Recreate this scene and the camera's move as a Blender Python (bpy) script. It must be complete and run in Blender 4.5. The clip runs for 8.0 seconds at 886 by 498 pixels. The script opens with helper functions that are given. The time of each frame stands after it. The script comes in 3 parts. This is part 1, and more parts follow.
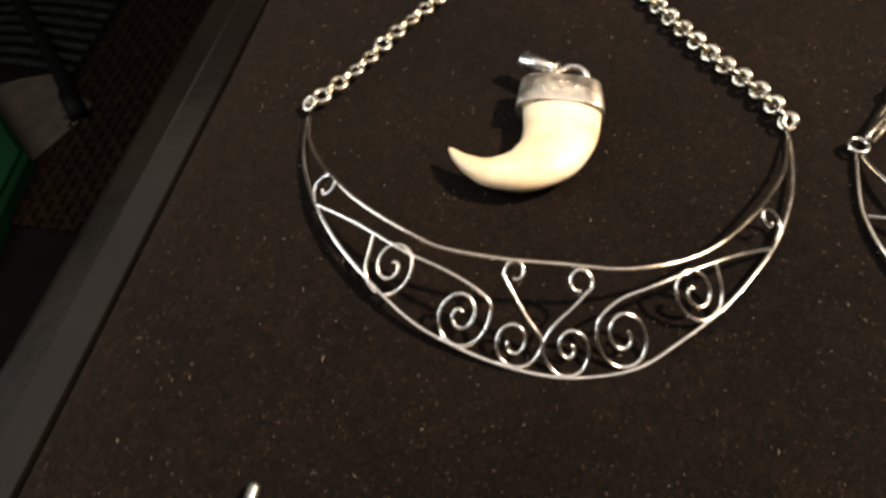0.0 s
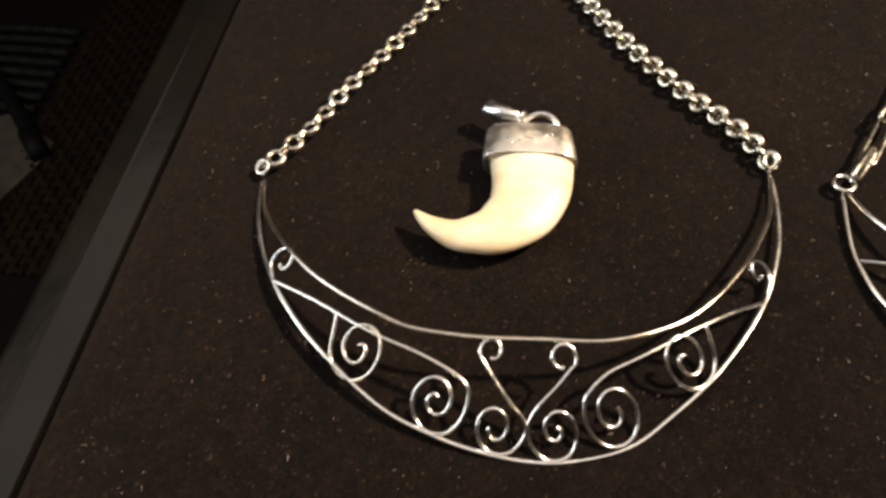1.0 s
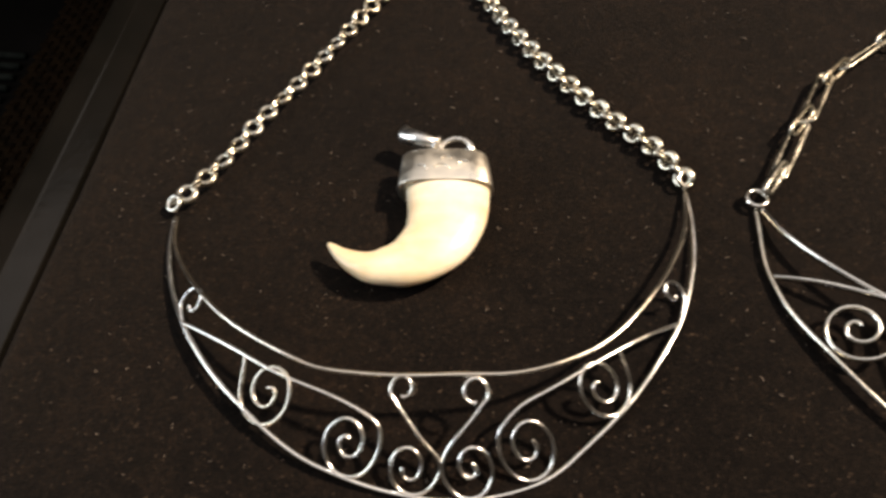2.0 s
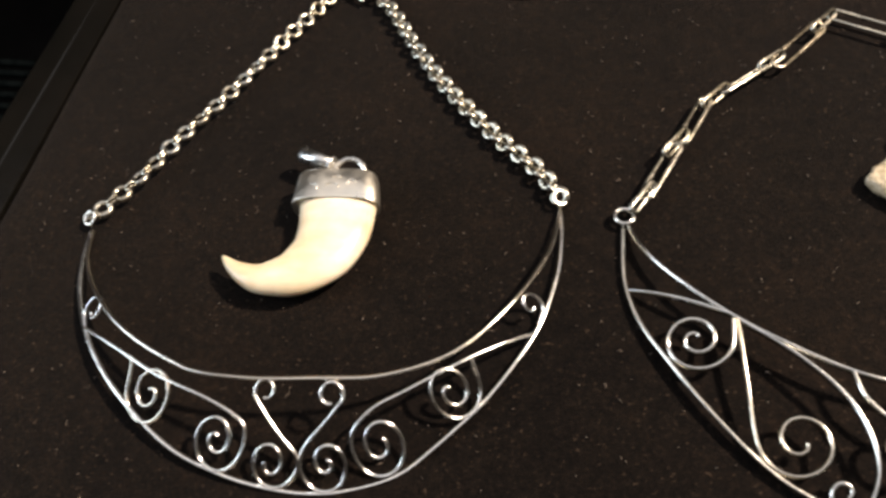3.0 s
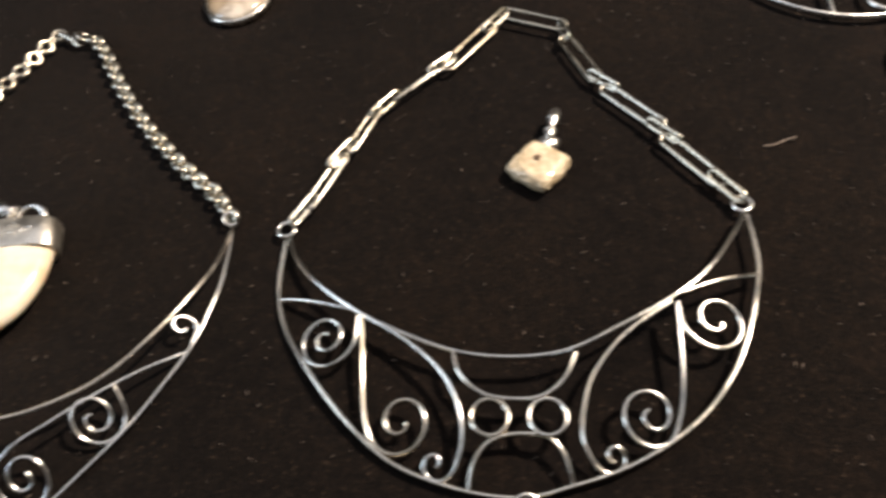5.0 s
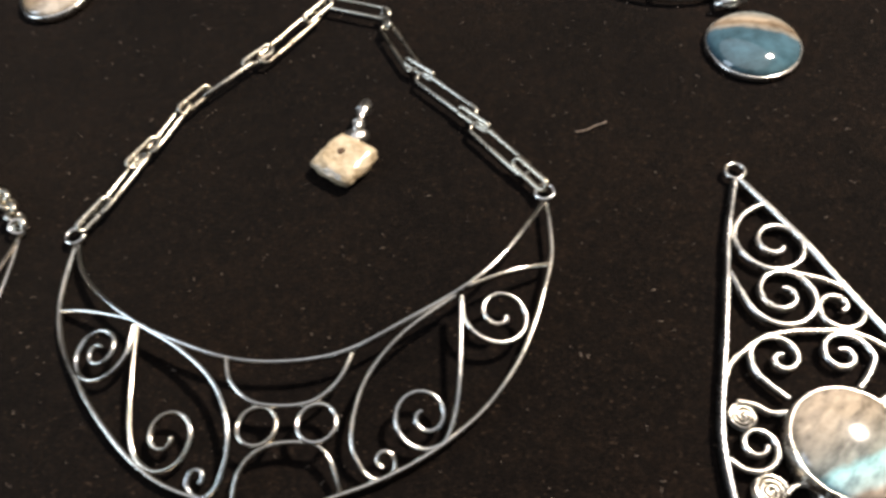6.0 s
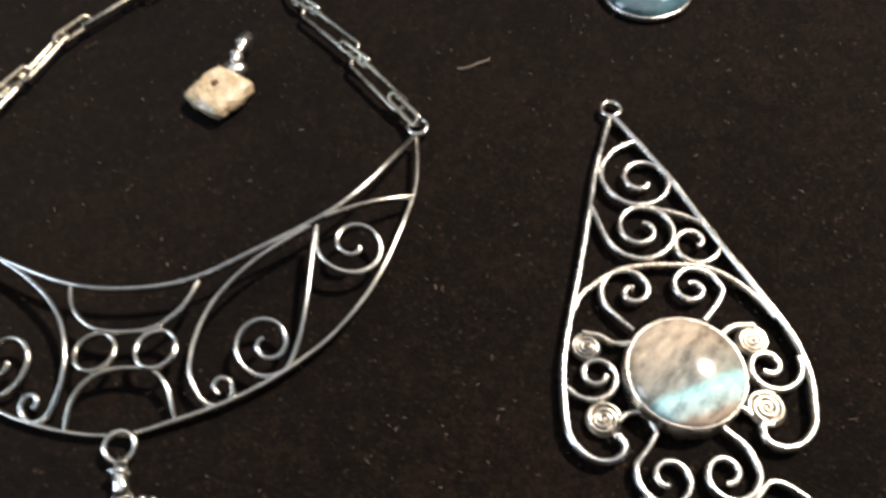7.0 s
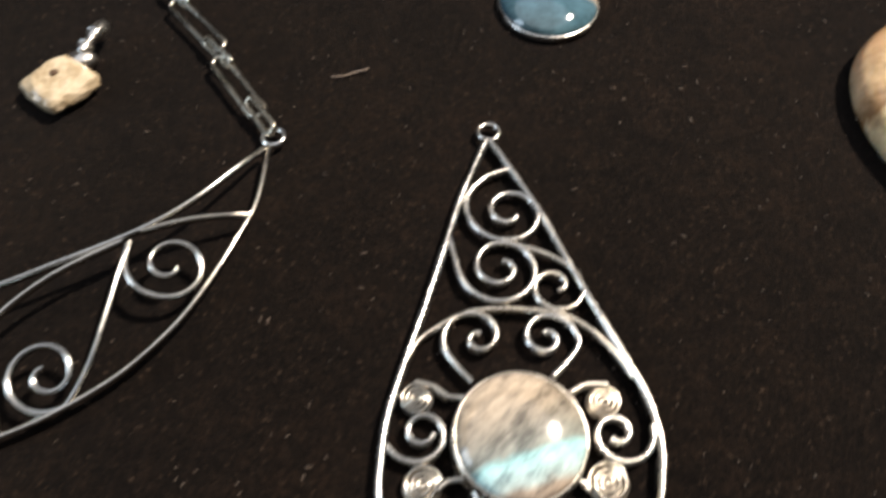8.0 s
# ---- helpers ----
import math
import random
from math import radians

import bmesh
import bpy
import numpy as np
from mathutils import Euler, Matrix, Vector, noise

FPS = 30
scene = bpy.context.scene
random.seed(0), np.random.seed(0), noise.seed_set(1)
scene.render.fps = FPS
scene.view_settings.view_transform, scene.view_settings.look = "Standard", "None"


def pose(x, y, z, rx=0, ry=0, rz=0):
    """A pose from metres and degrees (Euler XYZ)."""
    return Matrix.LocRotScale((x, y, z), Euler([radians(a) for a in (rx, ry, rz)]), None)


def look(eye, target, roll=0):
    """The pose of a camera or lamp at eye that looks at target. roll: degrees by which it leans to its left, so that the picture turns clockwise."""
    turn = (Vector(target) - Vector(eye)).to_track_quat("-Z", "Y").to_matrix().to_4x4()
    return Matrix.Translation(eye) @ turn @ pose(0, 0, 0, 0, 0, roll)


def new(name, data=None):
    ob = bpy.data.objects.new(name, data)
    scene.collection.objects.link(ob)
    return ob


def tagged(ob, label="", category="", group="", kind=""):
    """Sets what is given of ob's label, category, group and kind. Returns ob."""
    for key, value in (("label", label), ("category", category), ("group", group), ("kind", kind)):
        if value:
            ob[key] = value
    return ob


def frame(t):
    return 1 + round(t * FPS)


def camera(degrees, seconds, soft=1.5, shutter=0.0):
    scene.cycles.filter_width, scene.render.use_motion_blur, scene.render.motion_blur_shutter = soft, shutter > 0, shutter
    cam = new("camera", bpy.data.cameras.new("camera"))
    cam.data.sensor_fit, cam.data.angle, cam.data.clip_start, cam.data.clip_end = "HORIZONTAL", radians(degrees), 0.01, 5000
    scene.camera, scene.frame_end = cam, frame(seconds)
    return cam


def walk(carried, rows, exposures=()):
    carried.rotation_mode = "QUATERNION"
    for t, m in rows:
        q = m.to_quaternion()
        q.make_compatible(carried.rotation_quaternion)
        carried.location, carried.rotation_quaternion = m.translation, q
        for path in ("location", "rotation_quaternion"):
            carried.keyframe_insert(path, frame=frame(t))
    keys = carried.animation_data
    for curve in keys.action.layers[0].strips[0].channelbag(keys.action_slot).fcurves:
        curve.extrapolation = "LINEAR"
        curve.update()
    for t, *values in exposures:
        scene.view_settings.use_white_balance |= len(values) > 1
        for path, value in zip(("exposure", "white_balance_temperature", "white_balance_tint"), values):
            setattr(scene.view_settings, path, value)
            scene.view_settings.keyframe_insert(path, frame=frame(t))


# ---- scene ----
# lengths below are in millimetres of the tray, x along it, y away from the viewer, z up
cam = camera(65.0, 8.0, soft=3.0, shutter=0.5)
PATH = [
    (0, (1.925, -1.97, 14.191), (1.642, -0.905, 12.522), -6.0),
    (0.2, (1.845, -1.541, 14.26), (1.566, -0.467, 12.596), -6.57),
    (0.5, (1.785, -0.872, 14.046), (1.543, 0.215, 12.385), -6.1),
    (0.7, (1.796, -0.518, 14.083), (1.55, 0.577, 12.428), -6.84),
    (1, (1.879, -0.142, 13.925), (1.653, 0.959, 12.271), -6.7),
    (1.2, (2.021, 0.113, 13.876), (1.812, 1.234, 12.233), -6.5),
    (2.3, (4.067, 0.587, 13.923), (3.935, 1.714, 12.276), -5.3),
    (2.5, (4.946, 0.261, 14.334), (4.784, 1.389, 12.69), -5.6),
    (2.7, (5.824, 0.157, 14.621), (5.644, 1.293, 12.984), -6.5),
    (3, (6.549, 0.217, 14.889), (6.362, 1.351, 13.252), -7.0),
    (3.2, (7.092, 0.244, 14.893), (6.904, 1.384, 13.26), -7.23),
    (3.5, (7.927, 0.262, 15.11), (7.761, 1.403, 13.476), -6.9),
    (3.7, (8.569, 0.232, 15.226), (8.401, 1.379, 13.596), -7.45),
    (4, (9.427, 0.151, 15.257), (9.268, 1.297, 13.627), -8.0),
    (4.2, (10.246, 0.007, 15.341), (10.109, 1.151, 13.706), -8.1),
    (4.5, (11.747, -0.133, 15.419), (11.632, 1.0, 13.775), -8.8),
    (4.8, (13.284, -0.264, 15.414), (13.184, 0.876, 13.774), -9.38),
    (5, (14.595, -0.214, 15.396), (14.512, 0.919, 13.75), -10.0),
    (5.2, (15.761, -0.167, 15.231), (15.705, 0.962, 13.581), -9.7),
    (6.3, (19.628, -0.266, 14.215), (19.662, 0.831, 12.542), -7.3),
    (6.5, (20.17, -0.586, 14.1), (20.211, 0.494, 12.416), -6.8),
    (6.7, (20.67, -0.963, 13.892), (20.725, 0.105, 12.202), -5.86),
    (7, (21.487, -1.27, 13.499), (21.544, -0.222, 11.796), -5.3),
    (7.2, (21.928, -1.44, 12.956), (21.993, -0.408, 11.244), -3.85),
    (7.5, (22.725, -1.584, 12.789), (22.812, -0.549, 11.081), -1.4),
    (7.7, (23.465, -1.322, 12.386), (23.568, -0.277, 10.684), -0.3),
    (8, (24.395, -0.398, 12.118), (24.524, 0.68, 10.438), 1.4),
]
walk(cam, [(t, look(Vector(eye) / 100, Vector(target) / 100, roll)) for t, eye, target, roll in PATH],
     exposures=[(0.0, 0.28, 8000, 18), (1.2, 0.24, 8000, 18), (2.5, 0.16, 7150, 15), (4.0, 0.03, 6800, 16), (5.2, -0.08, 6650, 15), (6.5, -0.22, 6380, 13), (8.0, -0.20, 6400, 13)])

# ---- light ----
world = bpy.data.worlds.new("room_air")
scene.world = world
world.use_nodes = True
world.node_tree.nodes["Background"].inputs[0].default_value = (0.9, 0.85, 0.8, 1)
world.node_tree.nodes["Background"].inputs[1].default_value = 0.02


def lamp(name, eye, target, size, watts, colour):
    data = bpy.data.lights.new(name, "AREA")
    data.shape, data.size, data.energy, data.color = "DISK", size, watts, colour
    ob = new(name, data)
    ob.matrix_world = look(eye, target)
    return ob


bulb = bpy.data.lights.new("stall_spot", "SPOT")
bulb.energy, bulb.color, bulb.spot_size, bulb.spot_blend, bulb.shadow_soft_size = 122.0, (1.0, 0.87, 0.70), radians(60), 1.0, 0.04
spot = new("stall_spot", bulb)
spot.matrix_world = look((0.80, 0.32, 0.92), (0.18, -0.06, 0.0))
# wide unseen disc, added as ambient fill and for the silver to reflect
lamp("overhead_fill", (-0.05, 0.32, 1.44), (-0.05, 0.32, 0.0), 2.3, 12.0, (0.92, 0.95, 1.0))
# unseen upright panel, added to stand in for cool daylight from the west
side_fill = lamp("cool_side_fill", (-1.30, -0.05, 0.62), (0.0, 0.06, 0.30), 0.55, 15.0, (0.70, 0.86, 1.0))
side_fill.data.shape, side_fill.data.size_y = "RECTANGLE", 1.3

# ---- materials ----


def material(name, colour=(0.5, 0.5, 0.5), rough=0.5, metal=0.0):
    m = bpy.data.materials.new(name)
    m.use_nodes = True
    b = m.node_tree.nodes["Principled BSDF"]
    b.inputs["Base Color"].default_value = (*colour, 1)
    b.inputs["Roughness"].default_value = rough
    b.inputs["Metallic"].default_value = metal
    return m, m.node_tree.nodes, m.node_tree.links, b


def coords(nodes, links, kind="Object", scale=(1, 1, 1), turn=0.0):
    c, mp = nodes.new("ShaderNodeTexCoord"), nodes.new("ShaderNodeMapping")
    if turn:
        mp.vector_type = "TEXTURE"
        scale = tuple(1 / k for k in scale)
    mp.inputs["Scale"].default_value = scale
    mp.inputs["Rotation"].default_value = (0, 0, turn)
    links.new(c.outputs[kind], mp.inputs["Vector"])
    return mp.outputs["Vector"]


def grain(nodes, links, vec, scale, detail=4.0, rough=0.6):
    n = nodes.new("ShaderNodeTexNoise")
    n.inputs["Scale"].default_value, n.inputs["Detail"].default_value, n.inputs["Roughness"].default_value = scale, detail, rough
    links.new(vec, n.inputs["Vector"])
    return n.outputs["Fac"]


def ramp(nodes, links, fac, stops):
    r = nodes.new("ShaderNodeValToRGB")
    el = r.color_ramp.elements
    while len(el) < len(stops):
        el.new(0.5)
    for e, (p, c) in zip(el, stops):
        e.position, e.color = p, (*c, 1) if len(c) == 3 else c
    links.new(fac, r.inputs["Fac"])
    return r.outputs["Color"]


def bump(nodes, links, bsdf, height, strength, distance):
    b = nodes.new("ShaderNodeBump")
    b.inputs["Strength"].default_value, b.inputs["Distance"].default_value = strength, distance
    links.new(height, b.inputs["Height"])
    links.new(b.outputs["Normal"], bsdf.inputs["Normal"])


def math_node(nodes, links, op, a, b):
    n = nodes.new("ShaderNodeMath")
    n.operation = op
    for slot, v in zip(n.inputs, (a, b)):
        if isinstance(v, (int, float)):
            slot.default_value = v
        else:
            links.new(v, slot)
    return n.outputs[0]


def silver(name, colour, rough, dark, relief=0.14):
    m, n, l, b = material(name, colour, rough, 1.0)
    v = coords(n, l)
    tone = ramp(n, l, grain(n, l, v, 90, 3), [(0.3, tuple(c * dark for c in colour)), (0.62, colour)])
    # warm or cool tint by piece, standing in for reflected surroundings
    info, mix = n.new("ShaderNodeObjectInfo"), n.new("ShaderNodeMix")
    mix.data_type, mix.blend_type = "RGBA", "MULTIPLY"
    mix.inputs["Factor"].default_value = 1.0
    l.new(tone, mix.inputs["A"])
    l.new(ramp(n, l, info.outputs["Random"], [(0.0, (0.86, 0.80, 0.72)), (0.35, (0.94, 0.92, 0.88)), (0.7, (1.0, 1.0, 1.0)), (1.0, (0.90, 0.93, 0.97))]), mix.inputs["B"])
    l.new(mix.outputs["Result"], b.inputs["Base Color"])
    l.new(ramp(n, l, grain(n, l, v, 160, 3), [(0.3, (rough * 0.7,) * 3), (0.75, (min(1, rough * 1.6),) * 3)]), b.inputs["Roughness"])
    bump(n, l, b, math_node(n, l, "ADD", grain(n, l, v, 150, 2), math_node(n, l, "MULTIPLY", grain(n, l, v, 420, 2), 0.35)), relief, 0.0010)
    return m


SILVER = silver("hand_wrought_silver", (0.95, 0.92, 0.87), 0.17, 0.84)
SILVER_BRIGHT = silver("polished_silver", (0.73, 0.71, 0.67), 0.24, 0.75)
SILVER_DULL = silver("dull_silver", (0.80, 0.77, 0.71), 0.18, 0.76)
# darker, rougher silver behind the coil wires, so their grooves read dark
DARK_BACKING = silver("dark_backing_silver", (0.36, 0.34, 0.31), 0.42, 0.6)
SILVER_CAP = silver("satin_silver", (0.88, 0.87, 0.83), 0.38, 0.85, 0.06)
SILVER_CHAIN = silver("chain_silver", (0.62, 0.585, 0.50), 0.24, 0.70)


def velvet():
    m, n, l, b = material("black_velvet", (0.012, 0.010, 0.009), 0.95)
    v = coords(n, l)
    fine, mid, large = grain(n, l, v, 2600, 2), grain(n, l, v, 1300, 4, 0.75), grain(n, l, v, 22, 4)
    base = ramp(n, l, mid, [(0.32, (0.0014, 0.0010, 0.0009)), (0.5, (0.0044, 0.0031, 0.0026)), (0.70, (0.0120, 0.0080, 0.0061))])
    spots = math_node(n, l, "ADD", math_node(n, l, "MULTIPLY", large, 0.45), math_node(n, l, "MULTIPLY", grain(n, l, v, 260, 5, 0.7), 0.55))
    tint = ramp(n, l, spots, [(0.36, (0.50, 0.50, 0.58)), (0.5, (0.95, 0.95, 0.95)), (0.64, (1.65, 1.48, 1.30))])
    mix = n.new("ShaderNodeMix")
    mix.data_type, mix.blend_type = "RGBA", "MULTIPLY"
    mix.inputs["Factor"].default_value = 1.0
    l.new(base, mix.inputs["A"]), l.new(tint, mix.inputs["B"])
    dust = ramp(n, l, grain(n, l, v, 1100, 1), [(0.67, (0, 0, 0)), (0.79, (1, 1, 1))])
    mix2 = n.new("ShaderNodeMix")
    mix2.data_type = "RGBA"
    l.new(dust, mix2.inputs["Factor"]), l.new(mix.outputs["Result"], mix2.inputs["A"])
    mix2.inputs["B"].default_value = (0.045, 0.030, 0.021, 1)
    l.new(mix2.outputs["Result"], b.inputs["Base Color"])
    b.inputs["Sheen Weight"].default_value, b.inputs["Sheen Roughness"].default_value = 0.028, 0.5
    b.inputs["Sheen Tint"].default_value = (1.0, 0.90, 0.82, 1)
    b.inputs["Specular IOR Level"].default_value = 0.065
    bump(n, l, b, math_node(n, l, "ADD", fine, mid), 0.6, 0.0006)
    return m


VELVET = velvet()


def plain(name, dark, light, scale, rough, spec=0.5, bump_by=0.0002):
    m, n, l, b = material(name, light, rough)
    v = coords(n, l)
    g = grain(n, l, v, scale, 6)
    l.new(ramp(n, l, g, [(0.3, dark), (0.7, light)]), b.inputs["Base Color"])
    l.new(ramp(n, l, grain(n, l, v, scale * 5, 3), [(0.2, (rough * 0.75,) * 3), (0.8, (min(1, rough * 1.25),) * 3)]), b.inputs["Roughness"])
    b.inputs["Specular IOR Level"].default_value = spec
    bump(n, l, b, grain(n, l, v, scale * 8, 3), 0.3, bump_by)
    return m


RIM = plain("black_lacquered_wood", (0.003, 0.003, 0.0026), (0.007, 0.006, 0.005), 30, 0.18, 0.21)
CLOTH = plain("black_table_cloth", (0.004, 0.004, 0.004), (0.010, 0.009, 0.008), 300, 0.9, 0.06)
# floor materials, MAT to STRIPE: colours darkened for the shade beside the table
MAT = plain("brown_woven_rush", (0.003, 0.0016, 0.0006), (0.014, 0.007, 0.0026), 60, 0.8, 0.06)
FLOOR = plain("shade_toned_floor", (0.002, 0.0018, 0.0015), (0.005, 0.004, 0.0035), 8, 0.9, 0.05)
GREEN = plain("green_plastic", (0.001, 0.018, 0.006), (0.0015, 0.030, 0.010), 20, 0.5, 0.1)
BLACK = plain("black_metal", (0.0015, 0.0015, 0.0015), (0.004, 0.004, 0.004), 40, 0.6, 0.08)
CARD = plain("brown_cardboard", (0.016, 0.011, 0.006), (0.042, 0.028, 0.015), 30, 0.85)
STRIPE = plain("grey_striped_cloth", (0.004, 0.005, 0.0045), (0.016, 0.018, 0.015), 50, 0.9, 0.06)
WALL = plain("wall_plaster", (0.30, 0.26, 0.21), (0.42, 0.37, 0.31), 3, 0.9)
LINT = plain("lint", (0.14, 0.10, 0.075), (0.42, 0.34, 0.28), 900, 0.9)


def ivory():
    m, n, l, b = material("ivory_claw", (0.80, 0.66, 0.47), 0.30)
    v = coords(n, l, scale=(1, 1, 1))
    streak = grain(n, l, coords(n, l, scale=(40, 160, 60)), 1.0, 5)
    patch = grain(n, l, v, 60, 3)
    both = math_node(n, l, "MULTIPLY", math_node(n, l, "ADD", streak, patch), 0.5)
    l.new(ramp(n, l, both, [(0.35, (0.66, 0.51, 0.32)), (0.50, (0.79, 0.66, 0.47)), (0.64, (0.87, 0.79, 0.64))]), b.inputs["Base Color"])
    b.inputs["Subsurface Weight"].default_value = 0.25
    b.inputs["Subsurface Radius"].default_value = (0.004, 0.003, 0.002)
    b.inputs["Subsurface Scale"].default_value = 1.0
    b.inputs["Coat Weight"].default_value = 0.15
    bump(n, l, b, streak, 0.12, 0.0003)
    return m


def banded(name, slope, span, stops, streak_scale, rough, coat=0.6, wob=0.15, turn=0.0, cloud=None, streak=0.8):
    """A polished stone whose colours lie in bands across the piece; slope turns the bands, span is their height in metres."""
    m, n, l, b = material(name, stops[0][1], rough)
    c = n.new("ShaderNodeTexCoord")
    sep = n.new("ShaderNodeSeparateXYZ")
    l.new(c.outputs["Object"], sep.inputs[0])
    v = math_node(n, l, "SUBTRACT", sep.outputs["Y"], math_node(n, l, "MULTIPLY", sep.outputs["X"], slope))
    v = math_node(n, l, "ADD", math_node(n, l, "DIVIDE", v, span), 0.5)
    warp = math_node(n, l, "SUBTRACT", grain(n, l, c.outputs["Object"], 190, 5), 0.5)
    v = math_node(n, l, "ADD", v, math_node(n, l, "MULTIPLY", warp, wob))
    col = ramp(n, l, v, stops)
    blot = math_node(n, l, "MULTIPLY", grain(n, l, c.outputs["Object"], 260, 4), 0.4)
    both = math_node(n, l, "ADD", math_node(n, l, "MULTIPLY", grain(n, l, coords(n, l, scale=streak_scale, turn=turn), 1.0, 6, 0.7), 0.6), blot)
    st = ramp(n, l, both, [(0.38, (0.36, 0.34, 0.31)), (0.58, (1.1, 1.08, 1.05))])
    mix = n.new("ShaderNodeMix")
    mix.data_type, mix.blend_type = "RGBA", "MULTIPLY"
    mix.inputs["Factor"].default_value = streak
    l.new(col, mix.inputs["A"]), l.new(st, mix.inputs["B"])
    out = mix.outputs["Result"]
    if cloud:
        mix = n.new("ShaderNodeMix")
        mix.data_type, mix.blend_type = "RGBA", "MULTIPLY"
        mix.inputs["Factor"].default_value = 1.0
        l.new(out, mix.inputs["A"])
        l.new(ramp(n, l, grain(n, l, coords(n, l, scale=(0.7, 2.0, 1), turn=0.7), 170, 5, 0.65), cloud), mix.inputs["B"])
        out = mix.outputs["Result"]
    l.new(out, b.inputs["Base Color"])
    b.inputs["Coat Weight"].default_value, b.inputs["Coat Roughness"].default_value = coat, 0.05
    return m


IVORY = ivory()
JASPER = banded("jasper_with_turquoise_band", 0.20, 0.024,
                [(0.0, (0.50, 0.41, 0.34)), (0.10, (0.50, 0.42, 0.35)), (0.16, (0.52, 0.66, 0.68)), (0.25, (0.50, 0.77, 0.83)), (0.31, (0.36, 0.66, 0.72)), (0.36, (0.30, 0.33, 0.31)),
                 (0.55, (0.36, 0.33, 0.28)), (0.72, (0.47, 0.40, 0.32)), (0.95, (0.52, 0.44, 0.36))], (240, 520, 240), 0.12, wob=0.14, turn=0.5, streak=0.5,
                cloud=[(0.36, (0.42, 0.42, 0.42)), (0.48, (0.86, 0.86, 0.85)), (0.60, (1.10, 1.08, 1.05))])
AGATE = banded("blue_grey_agate", -0.45, 0.032,
               [(0.0, (0.10, 0.18, 0.22)), (0.25, (0.065, 0.14, 0.19)), (0.52, (0.07, 0.14, 0.19)), (0.58, (0.36, 0.33, 0.28)), (0.64, (0.26, 0.19, 0.13)), (0.71, (0.46, 0.38, 0.29)), (0.9, (0.22, 0.28, 0.30))],
               (60, 120, 60), 0.07, 1.0, 0.10)
BROWN_STONE = banded("brown_and_cream_stone", 0.2, 0.060,
                     [(0.0, (0.88, 0.74, 0.48)), (0.54, (0.86, 0.72, 0.46)), (0.61, (0.26, 0.15, 0.07)), (0.74, (0.56, 0.42, 0.27)), (1.0, (0.34, 0.21, 0.12))], (50, 130, 60), 0.12, 0.8, 0.2)
stone = BROWN_STONE.node_tree.nodes["Principled BSDF"]
stone.inputs["Subsurface Weight"].default_value, stone.inputs["Subsurface Scale"].default_value = 0.6, 1.0
stone.inputs["Subsurface Radius"].default_value = (0.014, 0.010, 0.006)
HONEY = banded("olive_honey_stone", 0.6, 0.030, [(0.0, (0.30, 0.22, 0.07)), (0.45, (0.36, 0.27, 0.10)), (0.6, (0.20, 0.13, 0.04)), (0.8, (0.50, 0.42, 0.20)), (1.0, (0.42, 0.34, 0.16))], (80, 120, 60), 0.1, 0.8, 0.2)
SMOKE = banded("brown_white_agate", 0.3, 0.026, [(0.0, (0.60, 0.55, 0.48)), (0.25, (0.45, 0.36, 0.26)), (0.6, (0.30, 0.20, 0.11)), (1.0, (0.5, 0.4, 0.3))], (90, 140, 60), 0.1, 0.9, 0.3)


def nugget_stone():
    m, n, l, b = material("rough_tan_stone", (0.5, 0.38, 0.22), 0.6)
    v = coords(n, l)
    col = ramp(n, l, grain(n, l, v, 260, 6, 0.7), [(0.28, (0.26, 0.18, 0.09)), (0.42, (0.44, 0.34, 0.21)), (0.60, (0.64, 0.53, 0.37)), (0.75, (0.70, 0.62, 0.48))])
    l.new(col, b.inputs["Base Color"])
    bump(n, l, b, grain(n, l, v, 500, 5), 0.7, 0.0012)
    b.inputs["Coat Weight"].default_value, b.inputs["Coat Roughness"].default_value = 0.9, 0.12
    return m


NUGGET = nugget_stone()
DARK_SPOT = plain("brown_inclusion", (0.05, 0.025, 0.01), (0.11, 0.06, 0.03), 600, 0.6)

# ---- helpers for shapes ----
BASE = {}


def thing(name, at, label, category, group="", kind=""):
    ob = new(name)
    ob.empty_display_size = 0.005
    ob.location = Vector(at) / 1000
    BASE[ob.name] = np.array(at, float)
    return tagged(ob, label, category, group, kind)


def mesh_of(name, verts, faces, material, base, smooth=True, crisp=False):
    me = bpy.data.meshes.new(name)
    me.from_pydata([tuple(v) for v in (np.asarray(verts, float) - base) / 1000], [], faces)
    me.materials.append(material)
    if smooth:
        me.polygons.foreach_set("use_smooth", [True] * len(me.polygons))
    if crisp:
        me.set_sharp_from_angle(angle=radians(60))
    me.update()
    return me


def part(name, shape, material, parent, label="", smooth=True, at=None):
    """Links verts and faces, given in tray millimetres, as one mesh under a thing or a part; at: its own origin."""
    base = BASE[parent.name]
    own = base if at is None else np.array(at, float)
    ob = new(name, mesh_of(name, shape[0], shape[1], material, own, smooth, len(shape) == 3))
    ob.parent = parent
    ob.location = (own - base) / 1000
    BASE[ob.name] = own
    return tagged(ob, label)


def joined(*shapes):
    verts, faces, k = [], [], 0
    for v, f in shapes:
        verts.extend(list(v))
        faces.extend([tuple(i + k for i in q) for q in f])
        k += len(v)
    return np.array(verts), faces


